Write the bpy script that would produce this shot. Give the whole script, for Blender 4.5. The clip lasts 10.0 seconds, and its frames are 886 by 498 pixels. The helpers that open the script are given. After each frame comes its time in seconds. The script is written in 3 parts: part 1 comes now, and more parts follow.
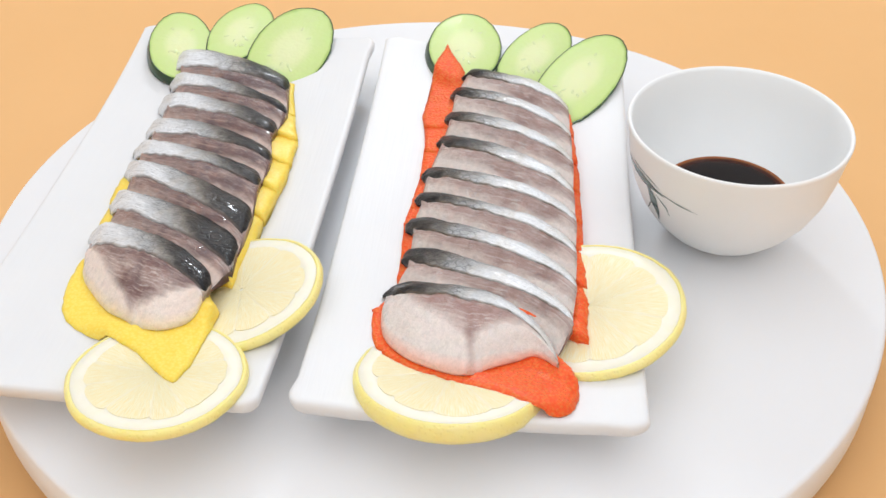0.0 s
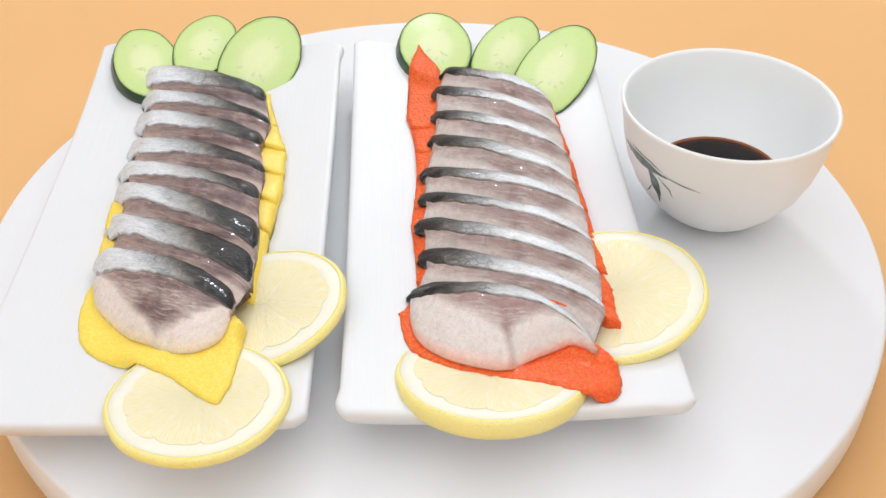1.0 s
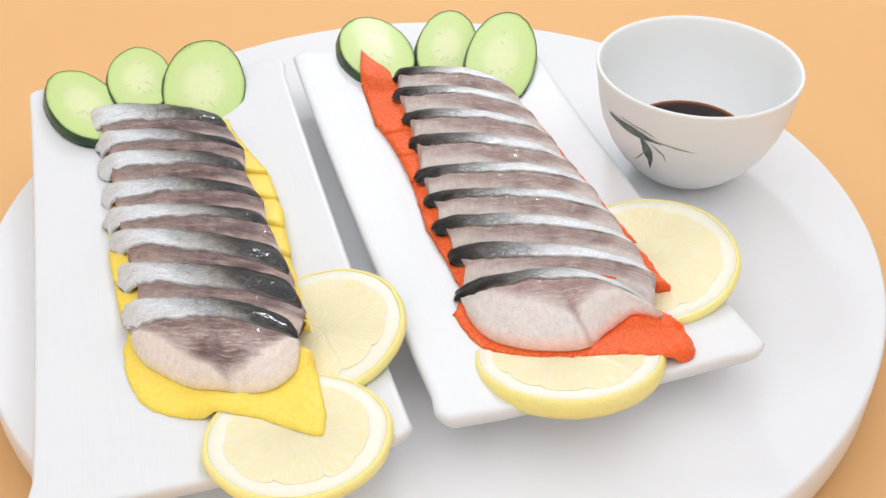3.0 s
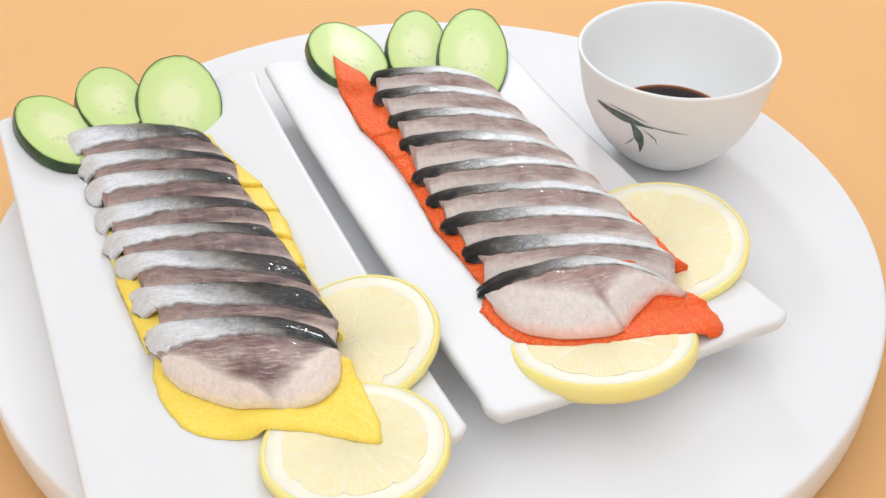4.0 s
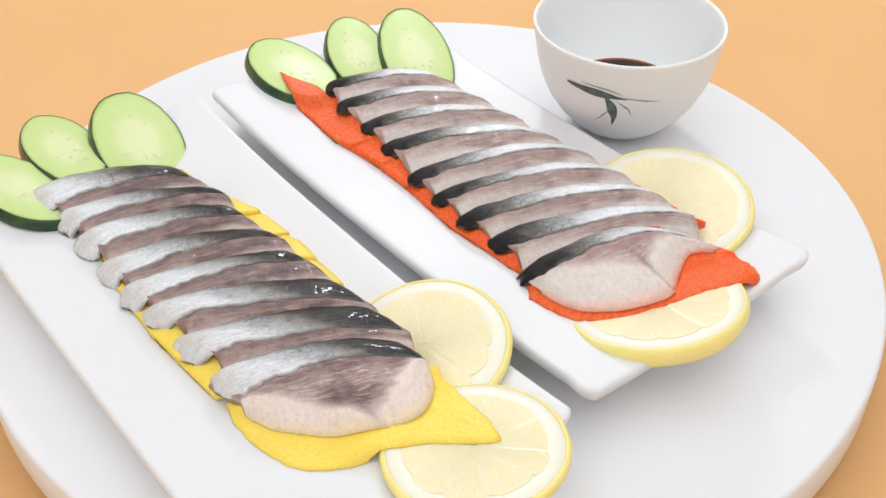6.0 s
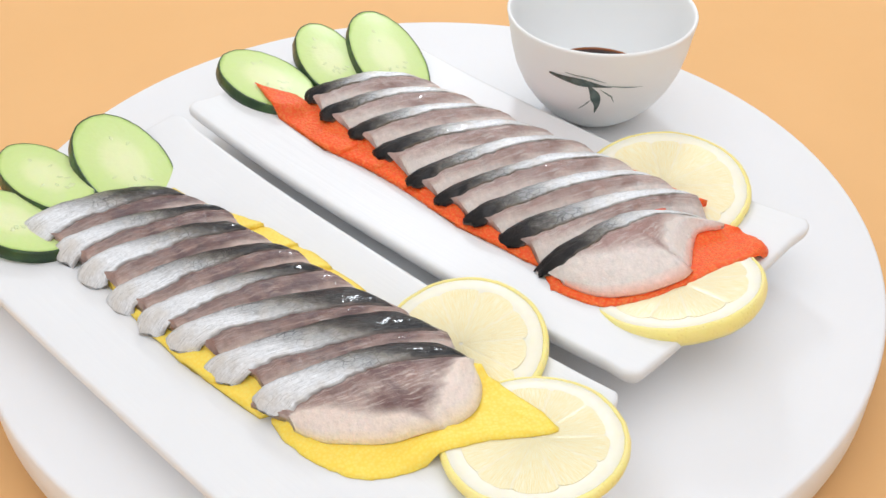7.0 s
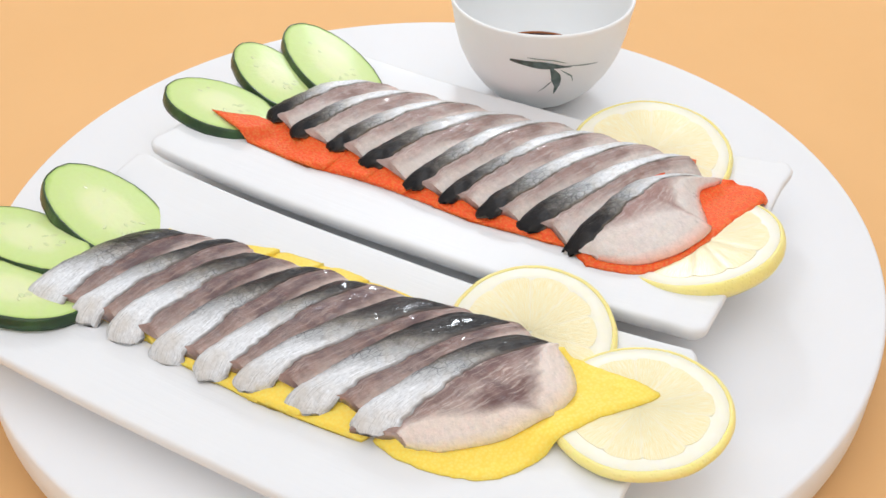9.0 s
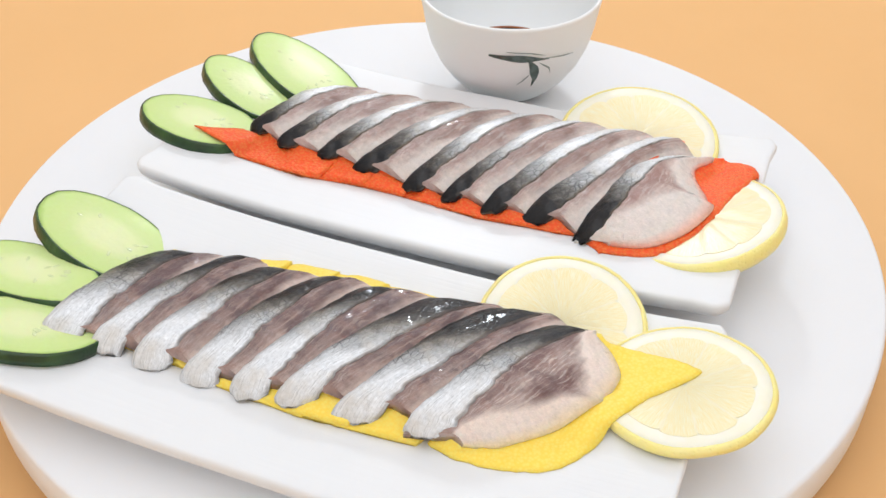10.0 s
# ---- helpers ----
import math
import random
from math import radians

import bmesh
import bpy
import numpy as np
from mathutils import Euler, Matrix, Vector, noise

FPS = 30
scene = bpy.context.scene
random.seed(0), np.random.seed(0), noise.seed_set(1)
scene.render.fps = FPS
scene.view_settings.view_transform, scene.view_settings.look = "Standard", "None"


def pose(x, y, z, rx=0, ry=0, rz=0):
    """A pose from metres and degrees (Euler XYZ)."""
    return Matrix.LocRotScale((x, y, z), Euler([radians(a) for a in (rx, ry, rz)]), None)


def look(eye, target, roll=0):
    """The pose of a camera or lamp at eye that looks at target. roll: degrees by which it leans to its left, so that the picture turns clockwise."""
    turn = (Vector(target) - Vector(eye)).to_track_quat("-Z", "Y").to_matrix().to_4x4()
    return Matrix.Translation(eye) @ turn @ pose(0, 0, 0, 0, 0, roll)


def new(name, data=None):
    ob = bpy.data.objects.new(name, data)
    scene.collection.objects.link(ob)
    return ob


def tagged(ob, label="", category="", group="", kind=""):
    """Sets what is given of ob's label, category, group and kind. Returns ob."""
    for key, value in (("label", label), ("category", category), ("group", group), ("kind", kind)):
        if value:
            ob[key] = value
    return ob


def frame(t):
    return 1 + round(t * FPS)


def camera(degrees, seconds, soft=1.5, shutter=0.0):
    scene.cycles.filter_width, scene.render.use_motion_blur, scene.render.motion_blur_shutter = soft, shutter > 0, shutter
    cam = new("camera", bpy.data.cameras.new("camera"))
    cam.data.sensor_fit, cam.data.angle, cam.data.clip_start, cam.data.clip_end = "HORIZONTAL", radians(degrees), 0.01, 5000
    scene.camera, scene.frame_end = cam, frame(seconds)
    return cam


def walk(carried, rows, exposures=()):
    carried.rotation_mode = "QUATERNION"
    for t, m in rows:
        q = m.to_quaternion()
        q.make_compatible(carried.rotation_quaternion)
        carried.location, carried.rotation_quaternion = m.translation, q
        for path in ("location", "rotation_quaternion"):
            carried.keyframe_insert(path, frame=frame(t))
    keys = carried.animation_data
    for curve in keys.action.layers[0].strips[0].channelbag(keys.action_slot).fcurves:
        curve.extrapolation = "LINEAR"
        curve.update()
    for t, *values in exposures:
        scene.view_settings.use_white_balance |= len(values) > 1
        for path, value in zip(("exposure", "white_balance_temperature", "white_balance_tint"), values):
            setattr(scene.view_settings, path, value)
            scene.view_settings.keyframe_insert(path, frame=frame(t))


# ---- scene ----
# ---- camera: it stands still before a slowly turning table ----
TOP = 0.030            # height of the turntable's upper face over the paper
cam = camera(43.6, 10.0)
EYE = (0.0, -0.3509, TOP + 0.27155)
VIEW = pose(*EYE, 51.013, 0, -0.693)
walk(cam, [(0.0, VIEW), (10.0, VIEW)])

# ---- light: an added white room, a broad lamp above, a softbox behind the table, an added front fill ----
world = bpy.data.worlds.new("world")
scene.world = world
world.use_nodes = True
world.node_tree.nodes["Background"].inputs[0].default_value = (0.9, 0.95, 1.0, 1)
world.node_tree.nodes["Background"].inputs[1].default_value = 0.3


def area_lamp(name, eye, target, size, watts, colour):
    data = bpy.data.lights.new(name, "AREA")
    data.shape, data.size, data.energy, data.color = "SQUARE", size, watts, colour
    ob = new(name, data)
    ob.matrix_world = look(eye, target)
    return ob


area_lamp("ceiling_light", (0.05, 0.1, 1.9), (0.05, 0.1, 0.0), 3.1, 38.0, (0.795, 0.88, 0.985))
# added fill that lifts the shade under the plates; no such lamp is known
area_lamp("front_fill_light", (-0.35, -1.15, 0.75), (0.0, 0.0, 0.03), 0.8, 3.2, (0.97, 0.96, 0.95))
area_lamp("softbox_light", (0.05, 1.05, 0.70), (0.0, 0.0, 0.03), 0.14, 3.8, (0.84, 0.92, 1.0))
scene.view_settings.exposure = -0.05


# ---- materials ----
class Nodes:
    """A small wrapper to write node trees in short lines."""

    def __init__(self, name, rough=0.5, metal=0.0, spec=0.5):
        self.mat = bpy.data.materials.new(name)
        self.mat.use_nodes = True
        self.tree = self.mat.node_tree
        self.bsdf = self.tree.nodes["Principled BSDF"]
        self.set("Roughness", rough)
        self.set("Metallic", metal)
        self.set("Specular IOR Level", spec)

    def set(self, name, value):
        if isinstance(value, bpy.types.NodeSocket):
            self.tree.links.new(value, self.bsdf.inputs[name])
        else:
            self.bsdf.inputs[name].default_value = value

    def put(self, sock, value):
        if isinstance(value, bpy.types.NodeSocket):
            self.tree.links.new(value, sock)
        else:
            sock.default_value = value

    def coords(self, kind="Object"):
        return self.tree.nodes.new("ShaderNodeTexCoord").outputs[kind]

    def scaled(self, vec, scale):
        n = self.tree.nodes.new("ShaderNodeMapping")
        self.put(n.inputs["Vector"], vec)
        n.inputs["Scale"].default_value = scale
        return n.outputs[0]

    def noise(self, scale, detail=4.0, vec=None, rough=0.55):
        n = self.tree.nodes.new("ShaderNodeTexNoise")
        self.put(n.inputs["Vector"], vec or self.coords())
        n.inputs["Scale"].default_value, n.inputs["Detail"].default_value = scale, detail
        n.inputs["Roughness"].default_value = rough
        return n.outputs["Fac"]

    def cells(self, scale, vec=None, feature="F1", out="Distance"):
        n = self.tree.nodes.new("ShaderNodeTexVoronoi")
        n.feature = feature
        self.put(n.inputs["Vector"], vec or self.coords())
        n.inputs["Scale"].default_value = scale
        return n.outputs[out]

    def ramp(self, fac, stops):
        n = self.tree.nodes.new("ShaderNodeValToRGB")
        self.put(n.inputs["Fac"], fac)
        while len(n.color_ramp.elements) < len(stops):
            n.color_ramp.elements.new(0.5)
        for e, (p, c) in zip(n.color_ramp.elements, stops):
            e.position = p
            e.color = (*c, 1) if isinstance(c, tuple) else (c, c, c, 1)
        return n.outputs["Color"]

    def mix(self, fac, a, b, blend="MIX"):
        n = self.tree.nodes.new("ShaderNodeMix")
        n.data_type, n.blend_type = "RGBA", blend
        self.put(n.inputs[0], fac)
        self.put(n.inputs[6], (*a, 1) if isinstance(a, tuple) else a)
        self.put(n.inputs[7], (*b, 1) if isinstance(b, tuple) else b)
        return n.outputs[2]

    def math(self, op, a, b=0.0, clamp=False):
        n = self.tree.nodes.new("ShaderNodeMath")
        n.operation, n.use_clamp = op, clamp
        self.put(n.inputs[0], a)
        self.put(n.inputs[1], b)
        return n.outputs[0]

    def xyz(self, vec):
        n = self.tree.nodes.new("ShaderNodeSeparateXYZ")
        self.put(n.inputs[0], vec)
        return n.outputs

    def random(self):
        return self.tree.nodes.new("ShaderNodeObjectInfo").outputs["Random"]

    def bump(self, height, strength=0.3, distance=0.001):
        n = self.tree.nodes.new("ShaderNodeBump")
        self.put(n.inputs["Height"], height)
        n.inputs["Strength"].default_value, n.inputs["Distance"].default_value = strength, distance
        self.tree.links.new(n.outputs[0], self.bsdf.inputs["Normal"])

    def coat_bump(self, height, strength, distance):
        n = self.tree.nodes.new("ShaderNodeBump")
        self.put(n.inputs["Height"], height)
        n.inputs["Strength"].default_value, n.inputs["Distance"].default_value = strength, distance
        self.tree.links.new(n.outputs[0], self.bsdf.inputs["Coat Normal"])

    def sss(self, weight, radius, scale):
        self.set("Subsurface Weight", weight)
        self.set("Subsurface Radius", radius)
        self.set("Subsurface Scale", scale)


def make_plain(name, colour, dark, rough, scale, bump=0.1, spec=0.5):
    n = Nodes(name, rough, 0, spec)
    a = n.noise(scale, 5)
    b = n.noise(scale * 12, 3)
    n.set("Base Color", n.mix(n.ramp(a, [(0.35, 0.0), (0.7, 1.0)]), dark, colour))
    n.bump(b, bump, 0.0004)
    return n.mat


paper_orange = make_plain("orange_paper", (0.83, 0.485, 0.215), (0.805, 0.465, 0.20), 0.75, 6, 0.15, 0.2)
wall_paint = make_plain("white_wall_paint", (0.82, 0.82, 0.81), (0.79, 0.79, 0.78), 0.8, 3, 0.2)
disc_white = make_plain("matt_white_plastic", (0.86, 0.86, 0.87), (0.845, 0.845, 0.855), 0.5, 9, 0.05, 0.35)
base_grey = make_plain("grey_plastic", (0.35, 0.34, 0.33), (0.3, 0.3, 0.3), 0.5, 9, 0.1)


def make_porcelain(name, ridges, low, high):
    n = Nodes(name, 0.42, 0, 0.22)
    co = n.coords()
    a = n.noise(25, 4, co)
    n.set("Base Color", n.mix(n.ramp(a, [(0.3, 0.0), (0.7, 1.0)]), low, high))
    n.set("Coat Weight", 0.03)
    n.set("Coat Roughness", 0.25)
    if ridges:
        n.bump(n.noise(26, 3, n.scaled(co, (26, 1.2, 1))), 0.16, 0.0006)
    else:
        n.bump(n.noise(60, 2, co), 0.08, 0.0006)
    n.sss(0.15, (0.6, 0.6, 0.6), 0.003)
    return n.mat


plate_glaze = make_porcelain("ridged_white_glaze", True, (0.79, 0.79, 0.795), (0.81, 0.81, 0.81))
cup_glaze = make_porcelain("smooth_white_glaze", False, (0.90, 0.91, 0.905), (0.92, 0.93, 0.925))


def make_ink():
    n = Nodes("green_underglaze_ink", 0.2)
    a = n.noise(300, 4)
    n.set("Base Color", n.mix(n.ramp(a, [(0.3, 0.0), (0.75, 1.0)]), (0.035, 0.055, 0.05), (0.13, 0.19, 0.17)))
    n.set("Coat Weight", 0.4)
    return n.mat


def make_ink_pale():
    n = Nodes("pale_green_ink", 0.2)
    a = n.noise(400, 4)
    n.set("Base Color", n.mix(a, (0.16, 0.22, 0.20), (0.36, 0.42, 0.40)))
    return n.mat


ink, ink_pale = make_ink(), make_ink_pale()


def make_soy():
    n = Nodes("soy_sauce", 0.04, 0, 0.22)
    x, y, z = n.xyz(n.coords())
    r = n.math("SQRT", n.math("ADD", n.math("MULTIPLY", x, x), n.math("MULTIPLY", y, y)))
    edge = n.ramp(n.math("MULTIPLY", r, 1 / 0.0252), [(0.80, (0.006, 0.002, 0.002)), (0.94, (0.05, 0.010, 0.004)), (0.995, (0.36, 0.11, 0.03))])
    n.set("Base Color", edge)
    n.bump(n.noise(40, 2), 0.03, 0.0005)
    return n.mat


soy_liquid = make_soy()


def make_skin(name, dark_left, split, spread):
    """Fish skin: black back, silver belly, net of scales between. The map's x runs along the slice, its y from front to back."""
    n = Nodes(name, 0.36, 0.0, 0.4)
    uv = n.coords("UV")
    u, v, _ = n.xyz(uv)
    rnd = n.random()
    co = n.coords()
    wob = n.math("MULTIPLY", n.math("SUBTRACT", n.noise(4, 4, n.scaled(co, (60, 60, 60))), 0.5), 0.22)
    shift = n.math("MULTIPLY", n.math("SUBTRACT", rnd, 0.5), 0.12)
    slant = n.math("MULTIPLY", n.math("SUBTRACT", 0.5, v), 0.16)
    f = n.math("ADD", n.math("ADD", n.math("ADD", u if dark_left else n.math("SUBTRACT", 1.0, u), wob), shift), slant)
    back = n.ramp(f, [(max(0.0, split - spread), 0.0), (split, 0.5), (min(1, split + spread), 1.0)])
    streak = n.noise(4.0, 5, n.scaled(n.mix(1.0, uv, n.mix(0.5, (0, 0, 0), rnd), "ADD"), (2.4, 9, 1)), 0.65)
    fine = n.noise(900, 3, co)
    tone = n.ramp(f, [(max(0.0, split - spread), (0.014, 0.0125, 0.0135)), (split - 0.05, (0.042, 0.036, 0.032)), (split + 0.03, (0.15, 0.138, 0.122)),
                      (split + 0.14, (0.36, 0.365, 0.37)), (min(1.0, split + 0.38), (0.82, 0.835, 0.855))])
    col = n.mix(1.0, tone, n.ramp(streak, [(0.30, 0.74), (0.68, 1.12)]), "MULTIPLY")
    col = n.mix(1.0, col, n.ramp(fine, [(0.3, 0.86), (0.75, 1.10)]), "MULTIPLY")
    net = n.cells(1.0, n.scaled(co, (360, 500, 360)), "DISTANCE_TO_EDGE")
    edge = n.ramp(net, [(0.0, 0.9), (0.04, 0.6), (0.09, 0.0)])
    mid = n.ramp(f, [(max(0.0, split - spread), 0.0), (split, 0.9), (split + 0.14, 0.9), (min(1, split + 0.34), 0.0)])
    patch = n.ramp(n.noise(120, 2, co), [(0.36, 0.0), (0.52, 1.0)])
    col = n.mix(n.math("MULTIPLY", n.math("MULTIPLY", edge, mid), patch), col, (0.018, 0.020, 0.024))
    col = n.mix(n.math("MULTIPLY", n.ramp(n.noise(75, 3, co), [(0.46, 0.0), (0.66, 0.55)]), back), col, (0.60, 0.54, 0.46))
    # the cut edge of the skin, a thin olive line in front
    rim = n.math("MULTIPLY", n.ramp(v, [(0.0, 1.0), (0.05, 0.8), (0.11, 0.0)]), n.ramp(n.noise(140, 2, co), [(0.34, 0.15), (0.60, 0.85)]))
    col = n.mix(rim, col, (0.16, 0.125, 0.09) if dark_left else (0.20, 0.165, 0.15))
    n.set("Base Color", col)
    n.set("Metallic", n.math("MULTIPLY", back, 0.10))
    wet = n.ramp(n.noise(190, 3, co), [(0.54, 0.0), (0.60, 1.0)])
    n.set("Coat Weight", n.math("ADD", n.math("MULTIPLY", wet, 0.45), 0.02))
    n.set("Coat Roughness", 0.05)
    n.set("Specular IOR Level", n.math("ADD", 0.22, n.math("MULTIPLY", back, 0.18)))
    n.set("Roughness", n.math("ADD", n.ramp(streak, [(0.3, 0.28), (0.7, 0.38)]), n.math("MULTIPLY", back, -0.03)))
    relief = n.math("ADD", n.math("MULTIPLY", streak, 0.8), n.math("MULTIPLY", n.noise(330, 2, co), 1.0))
    n.bump(n.math("ADD", relief, n.math("MULTIPLY", n.ramp(net, [(0.0, 0.0), (0.2, 1.0)]), 0.5)), 0.26, 0.0009)
    n.coat_bump(n.math("ADD", n.noise(240, 2, co), n.math("MULTIPLY", n.noise(100, 2, co), 2.0)), 0.4, 0.0010)
    return n.mat


skin_red = make_skin("fish_skin_black_to_silver", True, 0.29, 0.11)
skin_yellow = make_skin("fish_skin_silver_to_black", False, 0.34, 0.14)


def make_flesh(name, pale, brown, deep, fork, deep_at, narrow, soft, tint, tint_weight):
    """Raw pickled flesh: pale lobes, a brown muscle under the skin and a dark seam. The map's y runs away from the skin."""
    n = Nodes(name, 0.30, 0, 0.4)
    uv = n.coords("UV")
    u, v, _ = n.xyz(uv)
    co = n.coords()
    rnd = n.random()
    wob = n.math("MULTIPLY", n.math("SUBTRACT", n.noise(5, 4, n.mix(1.0, uv, n.mix(1.0, (0, 0, 0), rnd), "ADD")), 0.5), 0.24)
    du = n.math("ABSOLUTE", n.math("SUBTRACT", n.math("ADD", u, n.math("MULTIPLY", wob, 0.30)), fork))
    reach = n.math("SUBTRACT", deep_at, n.math("MULTIPLY", du, narrow))
    near = n.math("SUBTRACT", n.math("ADD", v, wob), reach)
    red = n.math("MULTIPLY", n.ramp(near, [(0.0, 1.0), (soft, 0.0)]), n.ramp(n.noise(70, 3, co), [(0.34, 0.62), (0.60, 1.0)]))
    seam = n.math("MULTIPLY", n.ramp(du, [(0.0, 1.0), (0.045, 0.0)]), n.ramp(v, [(0.0, 1.0), (0.9, 0.5)]))
    grain = n.noise(40, 4, n.scaled(uv, (3.5, 0.7, 1)))
    blotch = n.noise(170, 3, co)
    base = n.mix(n.ramp(grain, [(0.3, 0.0), (0.7, 1.0)]), pale, tuple(min(1, c * 1.14) for c in pale))
    col = n.mix(n.math("MULTIPLY", red, 0.92), base, n.mix(n.ramp(blotch, [(0.36, 0.0), (0.66, 1.0)]), brown, deep))
    col = n.mix(n.math("MULTIPLY", seam, 0.55), col, deep)
    vein = n.noise(4, 5, n.scaled(uv, (2.2, 6.5, 1)), 0.62)
    cross = n.noise(12, 3, n.scaled(uv, (4.0, 0.35, 1)), 0.6)
    col = n.mix(n.math("MULTIPLY", n.ramp(vein, [(0.50, 0.0), (0.62, 0.75)]), red), col, pale)
    col = n.mix(n.math("MULTIPLY", n.ramp(cross, [(0.54, 0.0), (0.66, 0.15)]), red), col, pale)
    col = n.mix(n.math("MULTIPLY", n.ramp(vein, [(0.30, 0.6), (0.44, 0.0)]), red), col, deep)
    dark = n.ramp(n.math("ADD", v, n.math("MULTIPLY", wob, 0.25)), [(0.03, 0.0), (0.07, 0.65), (0.16, 0.45), (0.30, 0.0)])
    col = n.mix(n.math("MULTIPLY", dark, n.ramp(du, [(0.12, 1.0), (0.42, 0.15)])), col, deep)
    col = n.mix(n.ramp(n.math("ADD", v, n.math("MULTIPLY", wob, 0.3)), [(0.80, 0.0), (1.0, tint_weight)]), col, tint)
    blot = n.math("MULTIPLY", n.ramp(n.noise(60, 4, n.scaled(co, (0.6, 1.4, 1))), [(0.50, 0.0), (0.60, 0.75)]), red)
    col = n.mix(blot, col, deep)
    speck = n.noise(650, 3, n.scaled(co, (1, 0.45, 1)))
    col = n.mix(1.0, col, n.ramp(speck, [(0.28, 0.90), (0.52, 1.0), (0.74, 1.07)]), "MULTIPLY")
    n.set("Base Color", col)
    wet = n.ramp(n.noise(300, 3, co), [(0.52, 0.0), (0.60, 0.7)])
    n.set("Coat Weight", n.math("ADD", wet, 0.04))
    n.set("Coat Roughness", 0.06)
    n.set("Roughness", n.ramp(blotch, [(0.3, 0.26), (0.7, 0.42)]))
    n.sss(0.45, (0.9, 0.55, 0.45), 0.003)
    n.bump(n.math("ADD", n.math("MULTIPLY", grain, 0.6), n.math("ADD", n.math("MULTIPLY", wet, 0.4), n.math("MULTIPLY", n.noise(240, 3, co), 0.9))), 0.45, 0.0011)
    n.coat_bump(n.math("ADD", n.noise(260, 2, co), n.math("MULTIPLY", n.noise(110, 2, co), 2.0)), 0.5, 0.0012)
    return n.mat


ORANGE_BLEED, YELLOW_BLEED = (0.95, 0.36, 0.22), (0.96, 0.72, 0.30)
flesh_red = make_flesh("fish_flesh_grey_pink", (0.64, 0.56, 0.515), (0.43, 0.275, 0.24), (0.25, 0.145, 0.125), 0.58, 0.28, 0.42, 0.14, ORANGE_BLEED, 0.0)
flesh_red_last = make_flesh("fish_flesh_pale_lobes", (0.73, 0.65, 0.605), (0.42, 0.26, 0.23), (0.33, 0.18, 0.155), 0.52, 0.44, 1.4, 0.22, ORANGE_BLEED, 0.60)
flesh_yellow = make_flesh("fish_flesh_mauve", (0.60, 0.47, 0.41), (0.27, 0.145, 0.12), (0.095, 0.046, 0.048), 0.52, 0.31, 0.40, 0.16, YELLOW_BLEED, 0.0)
flesh_yellow_last = make_flesh("fish_flesh_mauve_lobes", (0.79, 0.675, 0.605), (0.27, 0.14, 0.122), (0.14, 0.066, 0.064), 0.52, 0.66, 1.35, 0.20, YELLOW_BLEED, 0.45)


def make_roe(name, light, deep, grain, relief, glow):
    """Tiny packed eggs: each a bead, some paler than the rest."""
    n = Nodes(name, 0.46, 0, 0.3)
    co = n.coords()
    c = n.cells(grain, co)
    tone = n.xyz(n.cells(grain, co, "F1", "Color"))[0]
    b = n.noise(70, 4, co)
    fac = n.math("ADD", n.math("MULTIPLY", c, 0.85), n.math("MULTIPLY", n.math("ADD", b, n.math("MULTIPLY", tone, 0.5)), 0.4))
    n.set("Base Color", n.mix(n.ramp(fac, [(0.35, 0.0), (0.95, 1.0)]), light, deep))
    n.set("Coat Weight", 0.02)
    n.set("Coat Roughness", 0.12)
    n.sss(glow, (0.9, 0.6, 0.15), 0.003)
    bead = n.ramp(c, [(0.0, 1.0), (0.8, 0.0)])
    n.bump(n.math("ADD", n.math("MULTIPLY", bead, 0.8), n.math("MULTIPLY", b, 0.4)), relief, 0.0007)
    return n.mat


roe_orange = make_roe("red_orange_roe", (1.0, 0.23, 0.055), (1.0, 0.105, 0.018), 900, 0.6, 0.35)
roe_yellow = make_roe("yellow_roe", (1.0, 0.775, 0.16), (1.0, 0.70, 0.09), 900, 0.10, 0.15)


def make_rind():
    n = Nodes("lemon_rind", 0.38)
    c = n.cells(700)
    b = n.noise(90, 4)
    n.set("Base Color", n.mix(b, (0.98, 0.80, 0.20), (0.98, 0.88, 0.42)))
    n.bump(n.ramp(c, [(0.0, 0.0), (0.4, 1.0)]), 0.4, 0.0006)
    n.sss(0.2, (0.9, 0.7, 0.1), 0.002)
    return n.mat


def make_pulp():
    """Juicy pulp; the map's x runs from one membrane to the next, its y outwards."""
    n = Nodes("lemon_pulp", 0.36)
    uv = n.coords("UV")
    u, v, _ = n.xyz(uv)
    w = n.math("ABSOLUTE", n.math("SUBTRACT", n.math("FRACT", u), 0.5))
    a = n.noise(4, 5, n.scaled(uv, (11, 1.3, 1)))
    b = n.noise(160, 3)
    col = n.mix(n.ramp(a, [(0.40, 0.0), (0.60, 1.0)]), (0.97, 0.83, 0.44), (0.99, 0.93, 0.66))
    skin = n.ramp(n.math("ADD", w, n.math("MULTIPLY", n.math("SUBTRACT", b, 0.5), 0.08)), [(0.43, 0.0), (0.5, 0.5)])
    n.set("Base Color", n.mix(skin, col, (0.98, 0.91, 0.72)))
    n.set("Coat Weight", 0.12)
    n.set("Coat Roughness", 0.15)
    n.sss(0.0, (0.9, 0.8, 0.4), 0.003)
    n.bump(n.math("ADD", a, n.math("MULTIPLY", b, 0.6)), 0.55, 0.0008)
    return n.mat


def make_pith():
    n = Nodes("lemon_pith", 0.45)
    b = n.noise(200, 4)
    n.set("Base Color", n.mix(b, (0.92, 0.86, 0.66), (0.96, 0.92, 0.80)))
    n.sss(0.3, (0.9, 0.8, 0.5), 0.003)
    n.bump(b, 0.3, 0.0006)
    return n.mat


rind_mat, pulp_mat, pith_mat = make_rind(), make_pulp(), make_pith()


